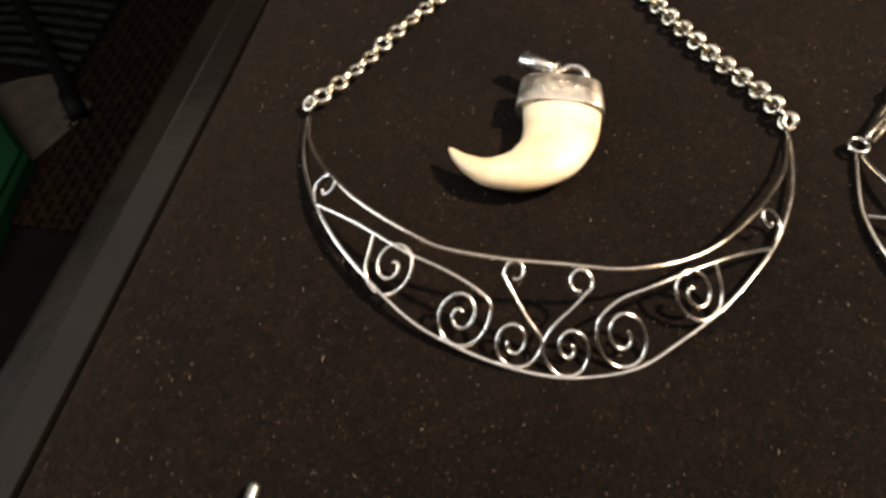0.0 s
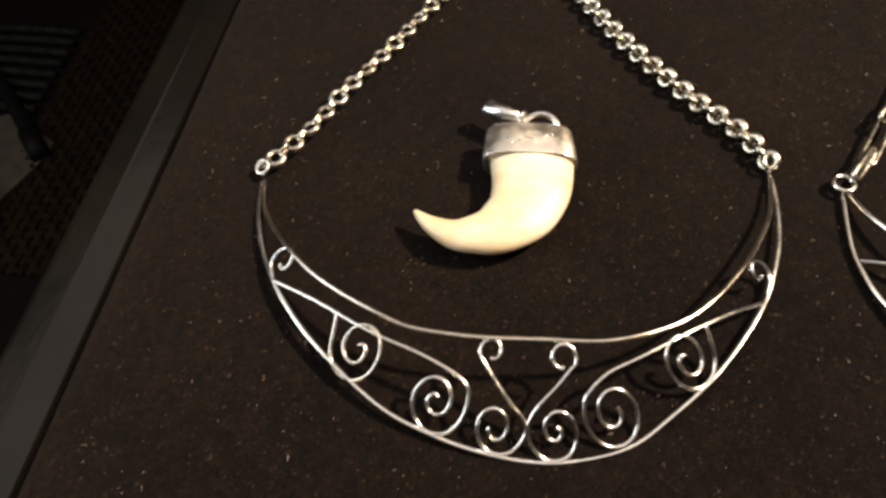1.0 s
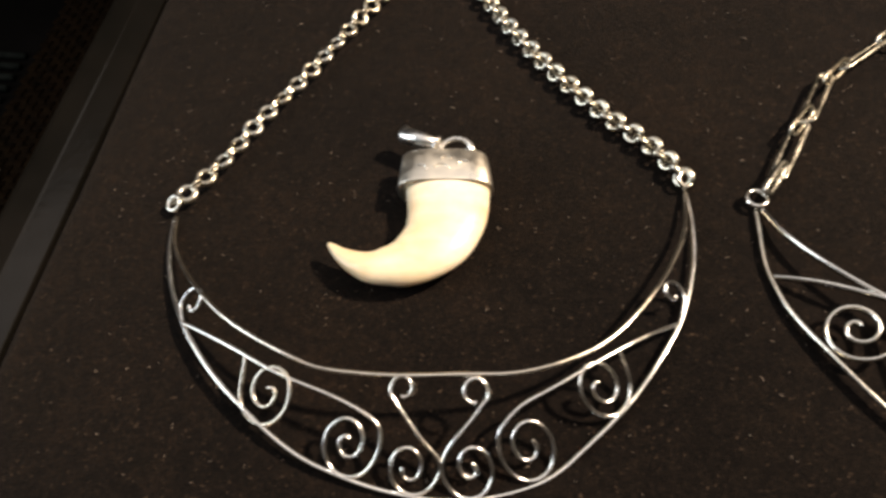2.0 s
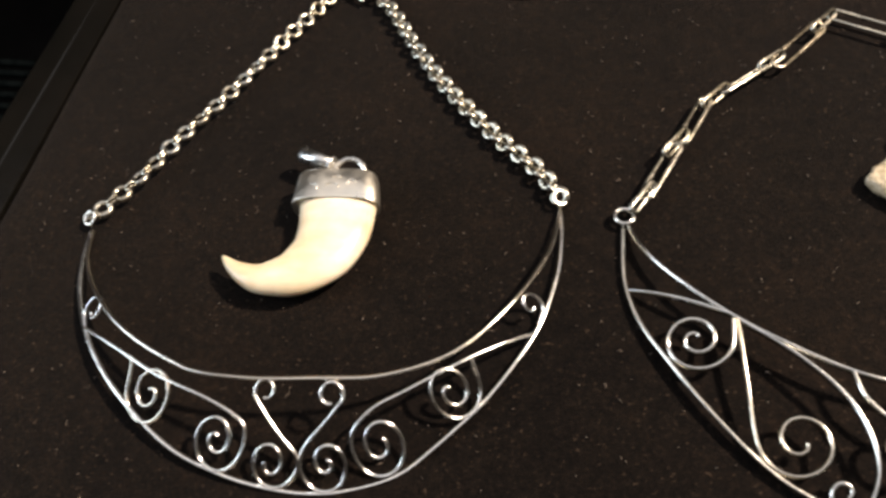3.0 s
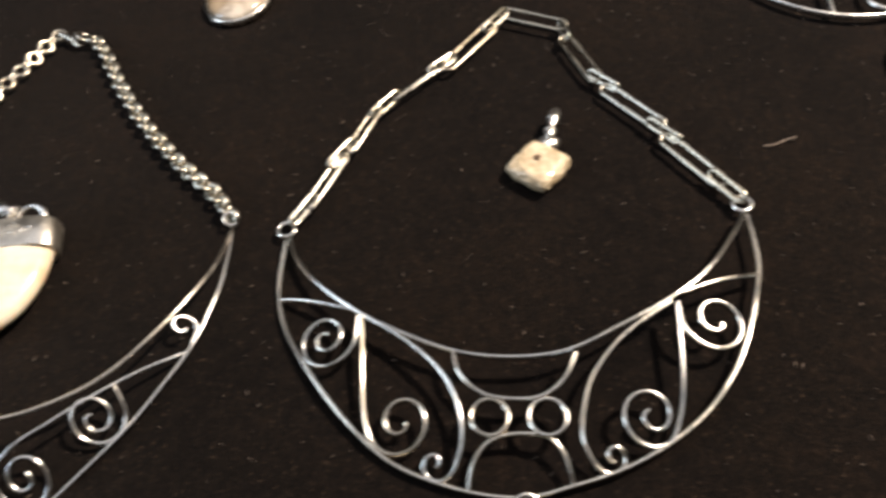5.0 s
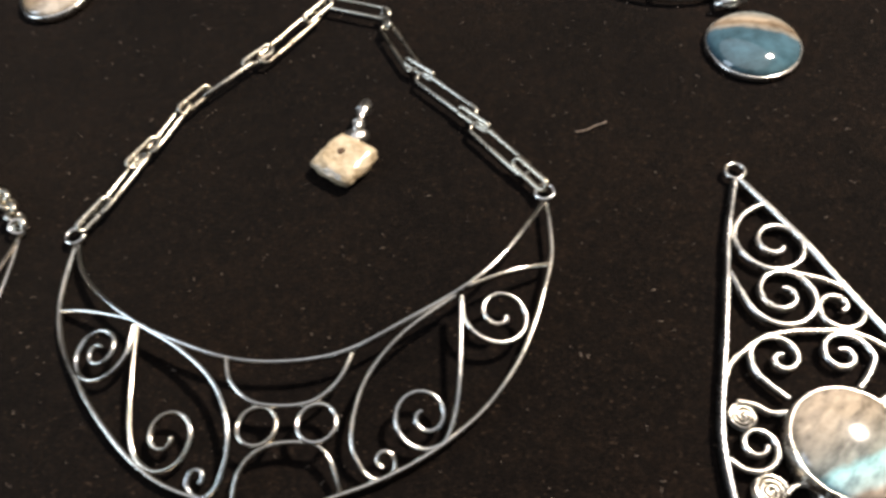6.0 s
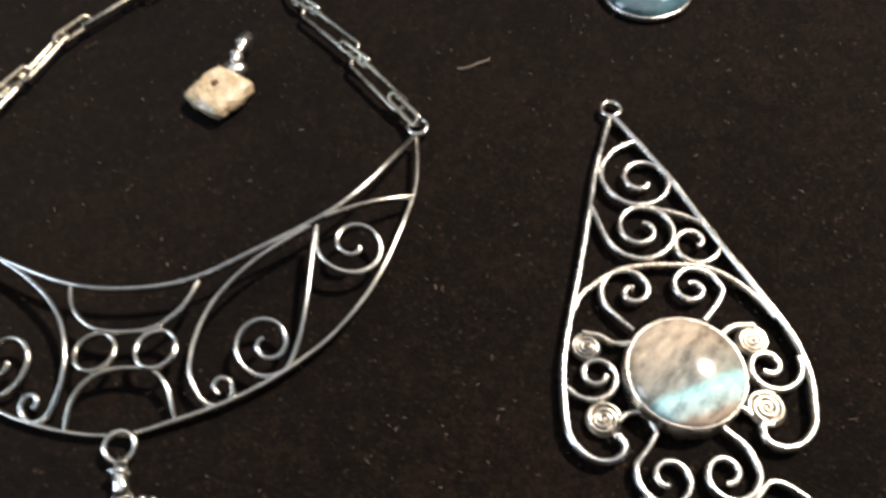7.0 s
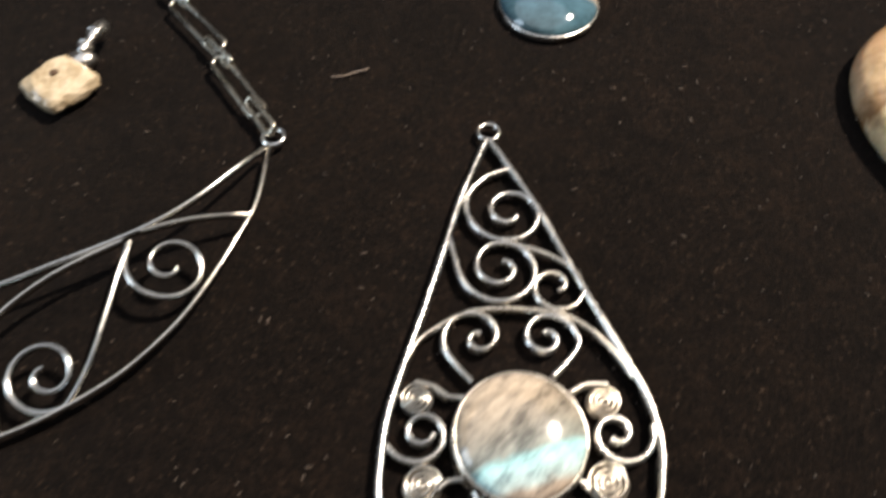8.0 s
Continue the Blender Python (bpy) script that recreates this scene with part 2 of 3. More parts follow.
def glide(points, steps=6, closed=False):
    """A smooth line through the points."""
    p = np.asarray(points, float)
    n = len(p)
    if n < 3 and not closed:
        return np.array([p[0] + (p[-1] - p[0]) * i / steps for i in range(steps + 1)])
    out = []
    for i in range(n if closed else n - 1):
        a, b, c, d = (p[(i + k) % n] for k in (-1, 0, 1, 2)) if closed else (p[max(i - 1, 0)], p[i], p[i + 1], p[min(i + 2, n - 1)])
        for s in range(steps):
            t = s / steps
            out.append(0.5 * (2 * b + (c - a) * t + (2 * a - 5 * b + 4 * c - d) * t * t + (3 * b - a - 3 * c + d) * t ** 3))
    if not closed:
        out.append(p[-1])
    return np.array(out)


def loft(rings, closed=False, caps=True):
    n, k = len(rings), len(rings[0])
    verts = np.concatenate(rings)
    faces = []
    for i in range(n if closed else n - 1):
        a, b = i * k, ((i + 1) % n) * k
        for j in range(k):
            faces.append((a + j, a + (j + 1) % k, b + (j + 1) % k, b + j))
    if caps and not closed:
        faces.append(tuple(range(k - 1, -1, -1)))
        faces.append(tuple((n - 1) * k + j for j in range(k)))
    return verts, faces


def ribbon(path, wide, high, closed=False, worn=0.34, lean=None):
    """A band of rectangular wire with worn edges, standing upright along the path, or along the way that lean(x, y) gives."""
    p = np.asarray(path, float)
    t = np.roll(p, -1, 0) - np.roll(p, 1, 0) if closed else np.gradient(p, axis=0)
    t /= np.maximum(np.linalg.norm(t, axis=1), 1e-9)[:, None]
    rings = []
    w, h, c = wide / 2, high / 2, worn * min(wide, high)
    profile = [(-w, -h + c), (-w + c, -h), (w - c, -h), (w, -h + c), (w, h - c), (w - c, h), (-w + c, h), (-w, h - c)]
    for q, d in zip(p, t):
        side = np.cross(d, (0.0, 0.0, 1.0) if lean is None else lean(q[0], q[1]))
        side /= max(np.linalg.norm(side), 1e-9)
        up = np.cross(side, d)
        rings.append(np.array([q + side * a + up * b for a, b in profile]))
    return (*loft(rings, closed), True)


def tube(path, radius, closed=False, sides=8, ends=None):
    """A round wire along any path; ends: radii from start to end."""
    p = np.asarray(path, float)
    t = np.roll(p, -1, 0) - np.roll(p, 1, 0) if closed else np.gradient(p, axis=0)
    t /= np.maximum(np.linalg.norm(t, axis=1), 1e-9)[:, None]
    ref = np.array((0.0, 0.0, 1.0)) if abs(t[0][2]) < 0.8 else np.array((1.0, 0.0, 0.0))
    rings = []
    for i, (q, d) in enumerate(zip(p, t)):
        a = np.cross(d, ref)
        a /= max(np.linalg.norm(a), 1e-9)
        b = np.cross(a, d)
        ref = b
        r = radius if ends is None else np.interp(i / (len(p) - 1), np.linspace(0, 1, len(ends)), ends)
        rings.append(np.array([q + r * (math.cos(u) * a + math.sin(u) * b) for u in np.linspace(0, 2 * math.pi, sides, endpoint=False)]))
    return loft(rings, closed)


def curl(stem, spiral):
    """Plan of a scroll: a stem, then a spiral (centre; four radii from outside in; first angle, sweep)."""
    cx, cy, ra, rb, rc, rd, a0, sweep = spiral
    n = max(4, int(abs(sweep) / 24))
    pts = [tuple(p) for p in stem]
    for i in range(n + 1):
        u = i / n
        a = radians(a0 + sweep * u)
        k = 3 * u
        r = ra * (1 - k) * (2 - k) * (3 - k) / 6 + rb * k * (2 - k) * (3 - k) / 2 + rc * k * (k - 1) * (3 - k) / 2 + rd * k * (k - 1) * (k - 2) / 6
        r = max(0.6, r)
        pts.append((cx + r * math.cos(a), cy + r * math.sin(a)))
    return glide(pts, 4)


def lifted(plan, height):
    return np.array([(x, y, height(x, y)) for x, y in plan])


def ring_path(centre, radius, normal=(0, 0, 1), n=20, stretch=1.0, along=(1, 0, 0)):
    z = np.array(normal, float)
    z /= np.linalg.norm(z)
    x = np.array(along, float)
    x -= z * (x @ z)
    x /= np.linalg.norm(x)
    y = np.cross(z, x)
    return np.array([np.array(centre) + radius * (stretch * math.cos(u) * x + math.sin(u) * y) for u in np.linspace(0, 2 * math.pi, n, endpoint=False)])


def turned(centre, profile, rx=1.0, ry=1.0, n=48, wave=0.0):
    """A turned form: profile of (radius, height), widened by rx and ry."""
    rings = []
    for r, z in profile:
        rings.append(np.array([(centre[0] + r * rx * math.cos(u) * (1 + wave * math.sin(3 * u + 1)), centre[1] + r * ry * math.sin(u) * (1 + wave * math.sin(2 * u)), centre[2] + z)
                               for u in np.linspace(0, 2 * math.pi, n, endpoint=False)]))
    return loft(rings)


def dome(radius, low, high, steps=9):
    return [(radius * math.cos(a), low + (high - low) * math.sin(a)) for a in np.linspace(0, math.pi / 2 - 0.06, steps)]


def box(lo, hi, bevel=1.0):
    bm = bmesh.new()
    bmesh.ops.create_cube(bm, size=1)
    for v in bm.verts:
        v.co = [lo[i] + (v.co[i] + 0.5) * (hi[i] - lo[i]) for i in range(3)]
    bmesh.ops.bevel(bm, geom=bm.edges[:], offset=bevel, segments=2, affect="EDGES")
    shape = np.array([v.co[:] for v in bm.verts]), [tuple(v.index for v in f.verts) for f in bm.faces]
    bm.free()
    return shape


def setting(name, shape, material, label, smooth=False):
    ob = new(name, mesh_of(name, shape[0], shape[1], material, np.zeros(3), smooth))
    BASE[ob.name] = np.zeros(3)
    return tagged(ob, label, name.split("_")[0], kind="structure")


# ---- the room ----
setting("floor", box((-2400, -2400, -760), (2600, 2600, -720), 2), FLOOR, "floor beside the table, its colour darkened for the shade there")
# unseen ceiling and walls, added to close the room for the silver's reflections
setting("ceiling", box((-2400, -2400, 1500), (2600, 2600, 1540), 2), WALL, "plain plastered ceiling, unseen, added to close the room")
for name, lo, hi in (("wall_west", (-2440, -2440, -760), (-2400, 2640, 1540)), ("wall_east", (2600, -2440, -760), (2640, 2640, 1540)),
                     ("wall_south", (-2400, -2440, -760), (2600, -2400, 1540)), ("wall_north", (-2400, 2600, -760), (2600, 2640, 1540))):
    setting(name, box(lo, hi, 2), WALL, "plain plastered wall, unseen, added to close the room")

# ---- the display tray ----
tray = thing("display_tray", (200, 150, -30), "shallow black display tray with a velvet floor and lacquered wooden rim", "display tray")


def velvet_sheet():
    xs, ys = np.concatenate([(-80.0, -79.4, -78.6, -77.0, -74.5), np.arange(-70.0, 640, 6.0)]), np.arange(-240, 520, 6.0)
    verts, faces = [], []
    for j, y in enumerate(ys):
        for i, x in enumerate(xs):
            z = 0.35 * noise.noise(Vector((x * 0.012, y * 0.012, 3.0))) + 0.12 * noise.noise(Vector((x * 0.05, y * 0.05, 8.0))) - 0.35
            if i == 0:
                z -= 1.6
            elif i < 4:
                x, z = x + 0.4 * noise.noise(Vector((0.0, y * 0.02, 1.0))), z - (0, 0.5, 0.15, 0.03)[i]
            verts.append((x + 0.02 * (y - 110) * max(0.0, 1 - i / 20), y, z))
            if i and j:
                k = j * len(xs) + i
                faces.append((k - 1 - len(xs), k - len(xs), k, k - 1))
    return verts, faces


def extruded(profile, y0, y1):
    k = len(profile)
    verts = [(x + 0.02 * (y - 110), y, z) for y in (y0, y1) for x, z in profile]
    return verts, [(i, (i + 1) % k, k + (i + 1) % k, k + i) for i in range(k)] + [tuple(range(k - 1, -1, -1)), tuple(range(k, 2 * k))]


part("velvet_floor", velvet_sheet(), VELVET, tray, "black velvet dusted with lint")
part("rim", extruded([(-80.9, -14), (-80.8, -0.75), (-81.0, -0.5), (-88.6, 0.25), (-89.2, 0.55), (-96.0, 0.7), (-97.2, 0.5), (-97.8, -0.4), (-98.0, -14)], -240, 520), RIM, tray,
     "black lacquered wooden rim", smooth=False)
part("base_board", box((-88.0, -240, -20), (640, 520, -12), 0.5), RIM, tray, smooth=False)
part("rim", box((640.4, -240, -12), (655, 520, 0.6), 0.6), RIM, tray, smooth=False)

table = thing("covered_table", (270, 140, -720), "table under a black cloth that hangs to the floor", "table")
part("cloth", box((-87, -235, -719.5), (650, 515, -20.4), 6), CLOTH, table, "black hanging cloth", smooth=False)

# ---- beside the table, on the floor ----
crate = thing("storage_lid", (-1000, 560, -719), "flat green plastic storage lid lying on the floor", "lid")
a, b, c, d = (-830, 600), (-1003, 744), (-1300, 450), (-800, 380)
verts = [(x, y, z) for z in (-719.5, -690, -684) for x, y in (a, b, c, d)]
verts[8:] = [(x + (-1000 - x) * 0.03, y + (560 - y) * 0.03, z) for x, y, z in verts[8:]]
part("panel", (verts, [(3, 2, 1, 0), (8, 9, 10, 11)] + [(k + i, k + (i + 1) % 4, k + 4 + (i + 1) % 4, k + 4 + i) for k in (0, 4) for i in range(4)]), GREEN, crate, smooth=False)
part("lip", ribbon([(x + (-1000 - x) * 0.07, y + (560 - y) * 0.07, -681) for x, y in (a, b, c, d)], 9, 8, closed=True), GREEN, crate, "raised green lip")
stand = thing("stand_foot", (-960, 880, -719), "black metal foot of a stand on the floor", "stand")
part("bar", tube(glide([(-1190, 1100, -706), (-960, 880, -706), (-835, 745, -706)], 8), 13, sides=10), BLACK, stand)
part("end_cap", tube([(-846, 757, -703), (-800, 708, -703)], 17, sides=10), BLACK, stand)
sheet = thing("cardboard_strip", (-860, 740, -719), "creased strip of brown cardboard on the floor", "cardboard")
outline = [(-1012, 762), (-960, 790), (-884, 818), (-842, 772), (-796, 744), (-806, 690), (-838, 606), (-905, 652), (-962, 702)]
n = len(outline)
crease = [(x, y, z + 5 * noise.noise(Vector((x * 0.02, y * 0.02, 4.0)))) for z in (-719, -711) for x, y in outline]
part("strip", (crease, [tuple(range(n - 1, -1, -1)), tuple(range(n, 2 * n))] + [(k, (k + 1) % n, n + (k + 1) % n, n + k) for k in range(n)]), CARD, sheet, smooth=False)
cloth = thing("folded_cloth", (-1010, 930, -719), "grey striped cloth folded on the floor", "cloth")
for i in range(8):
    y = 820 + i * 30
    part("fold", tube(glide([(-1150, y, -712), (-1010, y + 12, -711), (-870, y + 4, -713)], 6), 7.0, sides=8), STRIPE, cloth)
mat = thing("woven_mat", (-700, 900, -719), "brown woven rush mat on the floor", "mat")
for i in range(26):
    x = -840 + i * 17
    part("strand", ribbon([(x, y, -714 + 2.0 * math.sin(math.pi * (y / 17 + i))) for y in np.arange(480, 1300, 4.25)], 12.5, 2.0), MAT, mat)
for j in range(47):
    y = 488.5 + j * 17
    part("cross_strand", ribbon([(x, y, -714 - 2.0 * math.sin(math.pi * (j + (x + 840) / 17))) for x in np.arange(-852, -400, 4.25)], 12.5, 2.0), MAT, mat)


# ---- chains ----
def along(points, step):
    """Places and directions at even steps along a smooth line."""
    p = glide(points, 12)
    s = np.concatenate([[0], np.cumsum(np.linalg.norm(np.diff(p, axis=0), axis=1))])
    n = max(2, int(round(s[-1] / step)))
    at = np.linspace(0, s[-1], n + 1)
    q = np.array([[np.interp(v, s, p[:, k]) for k in range(3)] for v in at])
    return q, np.gradient(q, axis=0)


def link_mesh(name, length, width, wire, material):
    """One chain link round the origin, its length along x."""
    h, r = (length - width) / 2, width / 2 - wire
    pts = [(h + r * math.cos(u), r * math.sin(u), 0) for u in np.linspace(-math.pi / 2, math.pi / 2, 9)]
    pts += [(-h + r * math.cos(u), r * math.sin(u), 0) for u in np.linspace(math.pi / 2, 1.5 * math.pi, 9)]
    shape = tube(pts, wire, closed=True, sides=8)
    return mesh_of(name, shape[0], shape[1], material, np.zeros(3))


def place_link(name, mesh, parent, at, direction, roll):
    d = Vector(direction).normalized()
    side = Vector((0, 0, 1)).cross(d).normalized()
    up = d.cross(side)
    m = Matrix((d, side, up)).transposed() @ Matrix.Rotation(radians(roll), 3, "X")
    ob = new(name, mesh)
    ob.parent = parent
    ob.matrix_local = Matrix.Translation((Vector(at) - Vector(BASE[parent.name])) / 1000) @ m.to_4x4()
    return ob


# ---- first collar: plain scrolls, round-link chain ----
def height_a(x, y):
    return 1.2 + 18.0 * math.tanh(0.04 * max(-3.0, 63.4 - math.hypot(x - 15.8, y - 106.9)))


def lean_of(height):
    """The way that a collar's cupped surface faces."""
    return lambda x, y: np.array((height(x - 1, y) - height(x + 1, y), height(x, y - 1) - height(x, y + 1), 2.0))


LEAN_A = lean_of(height_a)
collar = thing("collar_necklace", (15, 105, 0), "silver wire collar necklace with open scrolls and round-link chain", "necklace", "silver collar necklaces")
W, H = 0.88, 1.2
part("outer_band", ribbon(lifted(glide([(-50.7, 110.2), (-49.0, 100.7), (-45.0, 89.5), (-38.9, 78.4), (-29.8, 66.9), (-18.8, 56.8), (-8.0, 49.2), (2.6, 44.9), (12.5, 42.5), (22.7, 41.6), (31.5, 42.6), (41.9, 46.1), (50.0, 52.4), (59.9, 62.1), (67.8, 72.9), (73.2, 82.6), (77.6, 96.4), (79.1, 108.7), (79.0, 119.4)]), height_a), 1.0, 1.4, lean=LEAN_A), SILVER, collar)
part("inner_band", ribbon(lifted(glide([(-49.9, 110.3), (-47.2, 100.8), (-40.0, 89.9), (-30.2, 79.5), (-20.5, 72.2), (-9.3, 66.1), (-1.7, 63.4), (11.3, 62.0), (24.9, 62.5), (37.3, 63.9), (49.0, 68.4), (57.7, 74.7), (65.7, 84.2), (71.9, 94.3), (76.6, 105.2), (79.2, 119.4)]), height_a), 1.0, 1.4, lean=LEAN_A), SILVER, collar)
for stem, spiral in (
    ([(-38.3, 78.0), (-26.7, 71.5), (-12.9, 63.7), (-1.3, 59.0), (6.0, 55.7)], (2.9, 50.8, 6.8, 4.5, 2.5, 0.7, 21, -685)),
    ([(-20.2, 67.6)], (-14.5, 60.5, 7.0, 4.9, 3.0, 0.1, 153, 658)),
    ([(-39.0, 78.7)], (-36.7, 81.9, 3.5, 3.2, 2.2, 0.5, 179, -331)),
    ([(71.6, 79.9), (63.0, 74.7), (50.2, 66.2), (43.2, 61.7), (37.0, 58.0)], (38.6, 51.5, 6.0, 4.9, 2.8, 1.2, 155, 632)),
    ([(57.3, 71.0)], (53.3, 63.7, 6.9, 4.5, 3.3, 0.5, 36, -624)),
    ([(72.9, 82.4)], (71.1, 86.2, 2.8, 2.6, 1.8, 0.5, -14, 335)),
):
    part("scroll", ribbon(lifted(curl(stem, spiral), height_a), W, H, lean=LEAN_A), SILVER, collar)
for stem, low, high in (
    ([(12.3, 57.7), (15.2, 54.0), (18.2, 50.8), (20.7, 48.5)], (15.0, 46.9, 6.4, 3.4, 2.7, 0.9, 356, -528), (13.9, 59.7, 2.6, 2.2, 1.8, 1.4, 230, -335)),
    ([(29.8, 58.0), (27.0, 54.5), (23.8, 51.2), (22.1, 48.6)], (27.4, 47.2, 5.8, 3.7, 1.8, 0.5, 190, 621), (28.2, 59.4, 2.2, 2.6, 2.4, 1.5, 319, 314)),
):
    top = curl([], high)[::-1]
    plan = np.concatenate([top[:-2], curl(stem, low)])
    part("scroll", ribbon(lifted(plan, height_a), W, H, lean=LEAN_A), SILVER, collar)
for x, y, nx in ((-50.2, 112.6, -0.3), (79.2, 120.6, 0.3)):
    part("end_ring", tube(ring_path((x, y, 2.6), 1.9, (nx, -0.3, 0.8)), 0.55, closed=True), SILVER, collar)

ROLO = link_mesh("link", 5.9, 5.7, 0.85, SILVER_CHAIN)
SMALL = link_mesh("link", 3.6, 2.2, 0.55, SILVER_CHAIN)
left = [(-49.8, 113.4, 2.4), (-46.2, 117.6, 2.6), (-39.0, 129.6, 2.6), (-33.4, 142.0, 2.6), (-23.3, 160.0, 2.6), (-14.8, 177.0, 2.6), (-8.2, 190.2, 2.6), (-2.4, 200.6, 2.6), (1.8, 209.2, 2.6), (5.6, 215.2, 2.6)]
q, d = along(left, 3.3)
for i in range(len(q)):
    if i % 2:
        place_link("link", ROLO, collar, q[i], d[i], 14 * math.sin(i * 2.3) + (0 if i < 24 else 35))
    else:
        place_link("link", SMALL, collar, q[i] + np.array((0, 0, 0.5)), d[i], 80 + 12 * math.sin(i * 1.7))
right = [(79.0, 121.6, 2.6), (77.1, 124.8, 3.0), (72.0, 132.4, 3.0), (63.2, 141.7, 3.0), (53.7, 153.7, 3.0), (45.4, 165.3, 3.0), (38.6, 176.4, 3.0), (32.3, 188.0, 3.0), (25.4, 202.0, 3.0), (19.4, 210.6, 3.0)]
q, d = along(right, 3.1)
for i in range(len(q)):
    place_link("link", ROLO, collar, q[i] - np.array((0, 0, 0.8)), d[i], (42 if i % 2 else -40) + 9 * math.sin(i * 1.9))
part("clasp", joined(tube(glide([(5.6, 215.8, 3.2), (10.4, 212.4, 2.8), (14.4, 208.2, 1.8)], 6), 0.9, ends=(0.9, 1.0, 0.7)),
                     tube(ring_path((15.4, 212.2, 2.8), 2.6, (0.5, 0.3, 0.6)), 0.6, closed=True)), SILVER_CHAIN, collar)


# ---- second collar: leaf scrolls, long-link chain, round pendant ----
def height_b(x, y):
    return 1.2 + 0.02 * (x - 96.0) + 5.5 * (1 - math.exp(-max(-1.5, 60.8 - math.hypot(x - 155.9, y - 99.1)) / 11))


LEAN_B = lean_of(height_b)
leaf = thing("collar_necklace", (158, 100, 0), "broad silver strip collar necklace with leaf scrolls and long-link chain", "necklace", "silver collar necklaces")
W, H = 1.0, 1.7
outer = [(95.3, 113.7), (94.2, 100.2), (94.6, 92.3), (97.1, 83.1), (103.0, 72.0), (110.2, 61.0), (118.8, 50.7), (127.0, 44.6), (139.2, 39.3), (151.0, 36.9), (161.9, 38.2), (171.2, 40.1), (181.6, 43.9), (192.2, 50.2), (200.5, 58.2), (206.2, 66.4), (211.8, 77.6), (215.3, 87.0), (217.2, 101.1)]
part("outer_band", ribbon(lifted(glide(outer), height_b), 1.1, 1.8, lean=LEAN_B), SILVER_DULL, leaf)
part("inner_band", ribbon(lifted(glide([(96.1, 113.5), (99.4, 103.5), (105.8, 94.0), (115.9, 84.1), (125.8, 77.1), (139.1, 69.9), (152.0, 66.7), (164.9, 66.8), (178.7, 71.8), (193.3, 78.4), (203.3, 85.6), (211.8, 95.3), (216.5, 101.6)]), height_b), 1.05, 1.8, lean=LEAN_B), SILVER_DULL, leaf)
for plan in (
    [(95.1, 92.9), (105.3, 88.9), (115.9, 84.1)],
    [(194.0, 78.3), (202.8, 80.9), (213.8, 83.1)],
    [(138.8, 69.8), (139.8, 64.4), (144.2, 59.2), (151.0, 56.9), (157.9, 56.9), (163.4, 60.5), (166.7, 66.0)],
    [(139.4, 39.5), (140.9, 44.4), (144.0, 47.9), (148.3, 49.3), (153.8, 49.0), (158.2, 47.5), (160.6, 43.9), (161.7, 38.2)],
):
    part("cross_band", ribbon(lifted(glide(plan), height_b), W, H, lean=LEAN_B), SILVER_DULL, leaf)
for stem, spiral in (
    ([(116.4, 82.6)], (108.0, 78.2, 7.8, 5.3, 3.0, 0.8, 353, -676)),
    ([(192.3, 76.0)], (200.1, 71.0, 8.2, 5.7, 3.9, 1.4, 177, 507)),
    ([(117.4, 82.9), (117.2, 70.6), (117.2, 58.8)], (125.8, 55.3, 7.9, 5.5, 3.8, 1.2, 194, 498)),
    ([(192.0, 75.4), (189.8, 61.8), (187.5, 52.1)], (180.4, 50.4, 6.0, 5.5, 3.1, 1.2, 313, -567)),
    ([(118.1, 82.1), (127.9, 74.2), (135.4, 65.7), (138.8, 57.6), (139.2, 50.2)], (132.5, 45.7, 4.9, 2.7, 1.5, 1.0, 350, -421)),
    ([(190.9, 76.3), (178.9, 69.5), (170.6, 61.7), (166.5, 54.1), (165.0, 47.1)], (171.0, 43.2, 4.7, 2.5, 1.4, 1.4, 191, 424)),
):
    part("scroll", ribbon(lifted(curl(stem, spiral), height_b), W, H, lean=LEAN_B), SILVER_DULL, leaf)
for x, y in [(145.6, 53.5), (158.2, 52.1)]:
    part("ring", ribbon(ring_path((x, y, height_b(x, y)), 4.15, n=28), W, H, closed=True), SILVER_DULL, leaf)
for x, y in ((95.5, 114.8), (217.8, 105.8)):
    part("end_ring", ribbon(ring_path((x, y, 2.0), 2.4, n=24), 1.1, 1.6, closed=True), SILVER, leaf)

# each link by its two ends on the plan, its width, wire and roll
LONG_LINKS = (
    ((100.8, 119.8), (111.9, 139.6), 4.6, 0.60, -12),
    ((112.6, 139.4), (122.6, 157.6), 4.6, 0.60, -14),
    ((126.6, 159.2), (141.6, 171.2), 4.2, 0.58, -40),
    ((143.8, 170.8), (162.0, 190.2), 5.4, 0.64, 12),
    ((164.6, 195.6), (185.0, 184.0), 5.4, 0.62, 10),
    ((182.9, 179.6), (190.2, 156.8), 5.0, 0.62, 14),
    ((190.6, 154.6), (204.6, 134.8), 5.0, 0.62, 14),
    ((203.2, 132.0), (215.0, 111.6), 5.0, 0.64, 14),
)
SHORT_LINKS = (
    ((97.0, 114.8), (104.0, 124.8), 3.8, 0.78, 46),
    ((107.6, 134.6), (115.2, 144.2), 3.9, 0.62, 44),
    ((120.4, 153.2), (129.2, 162.2), 3.9, 0.66, 46),
    ((138.8, 169.0), (147.6, 176.4), 3.8, 0.62, 48),
    ((158.0, 186.0), (167.0, 195.6), 3.8, 0.66, 50),
    ((182.8, 186.0), (184.2, 176.6), 3.6, 0.62, 62),
    ((187.6, 161.0), (195.2, 151.6), 3.6, 0.66, 66),
    ((200.2, 138.0), (207.6, 128.2), 3.6, 0.66, 62),
    ((211.8, 116.6), (218.2, 105.4), 4.2, 0.76, 44),
)
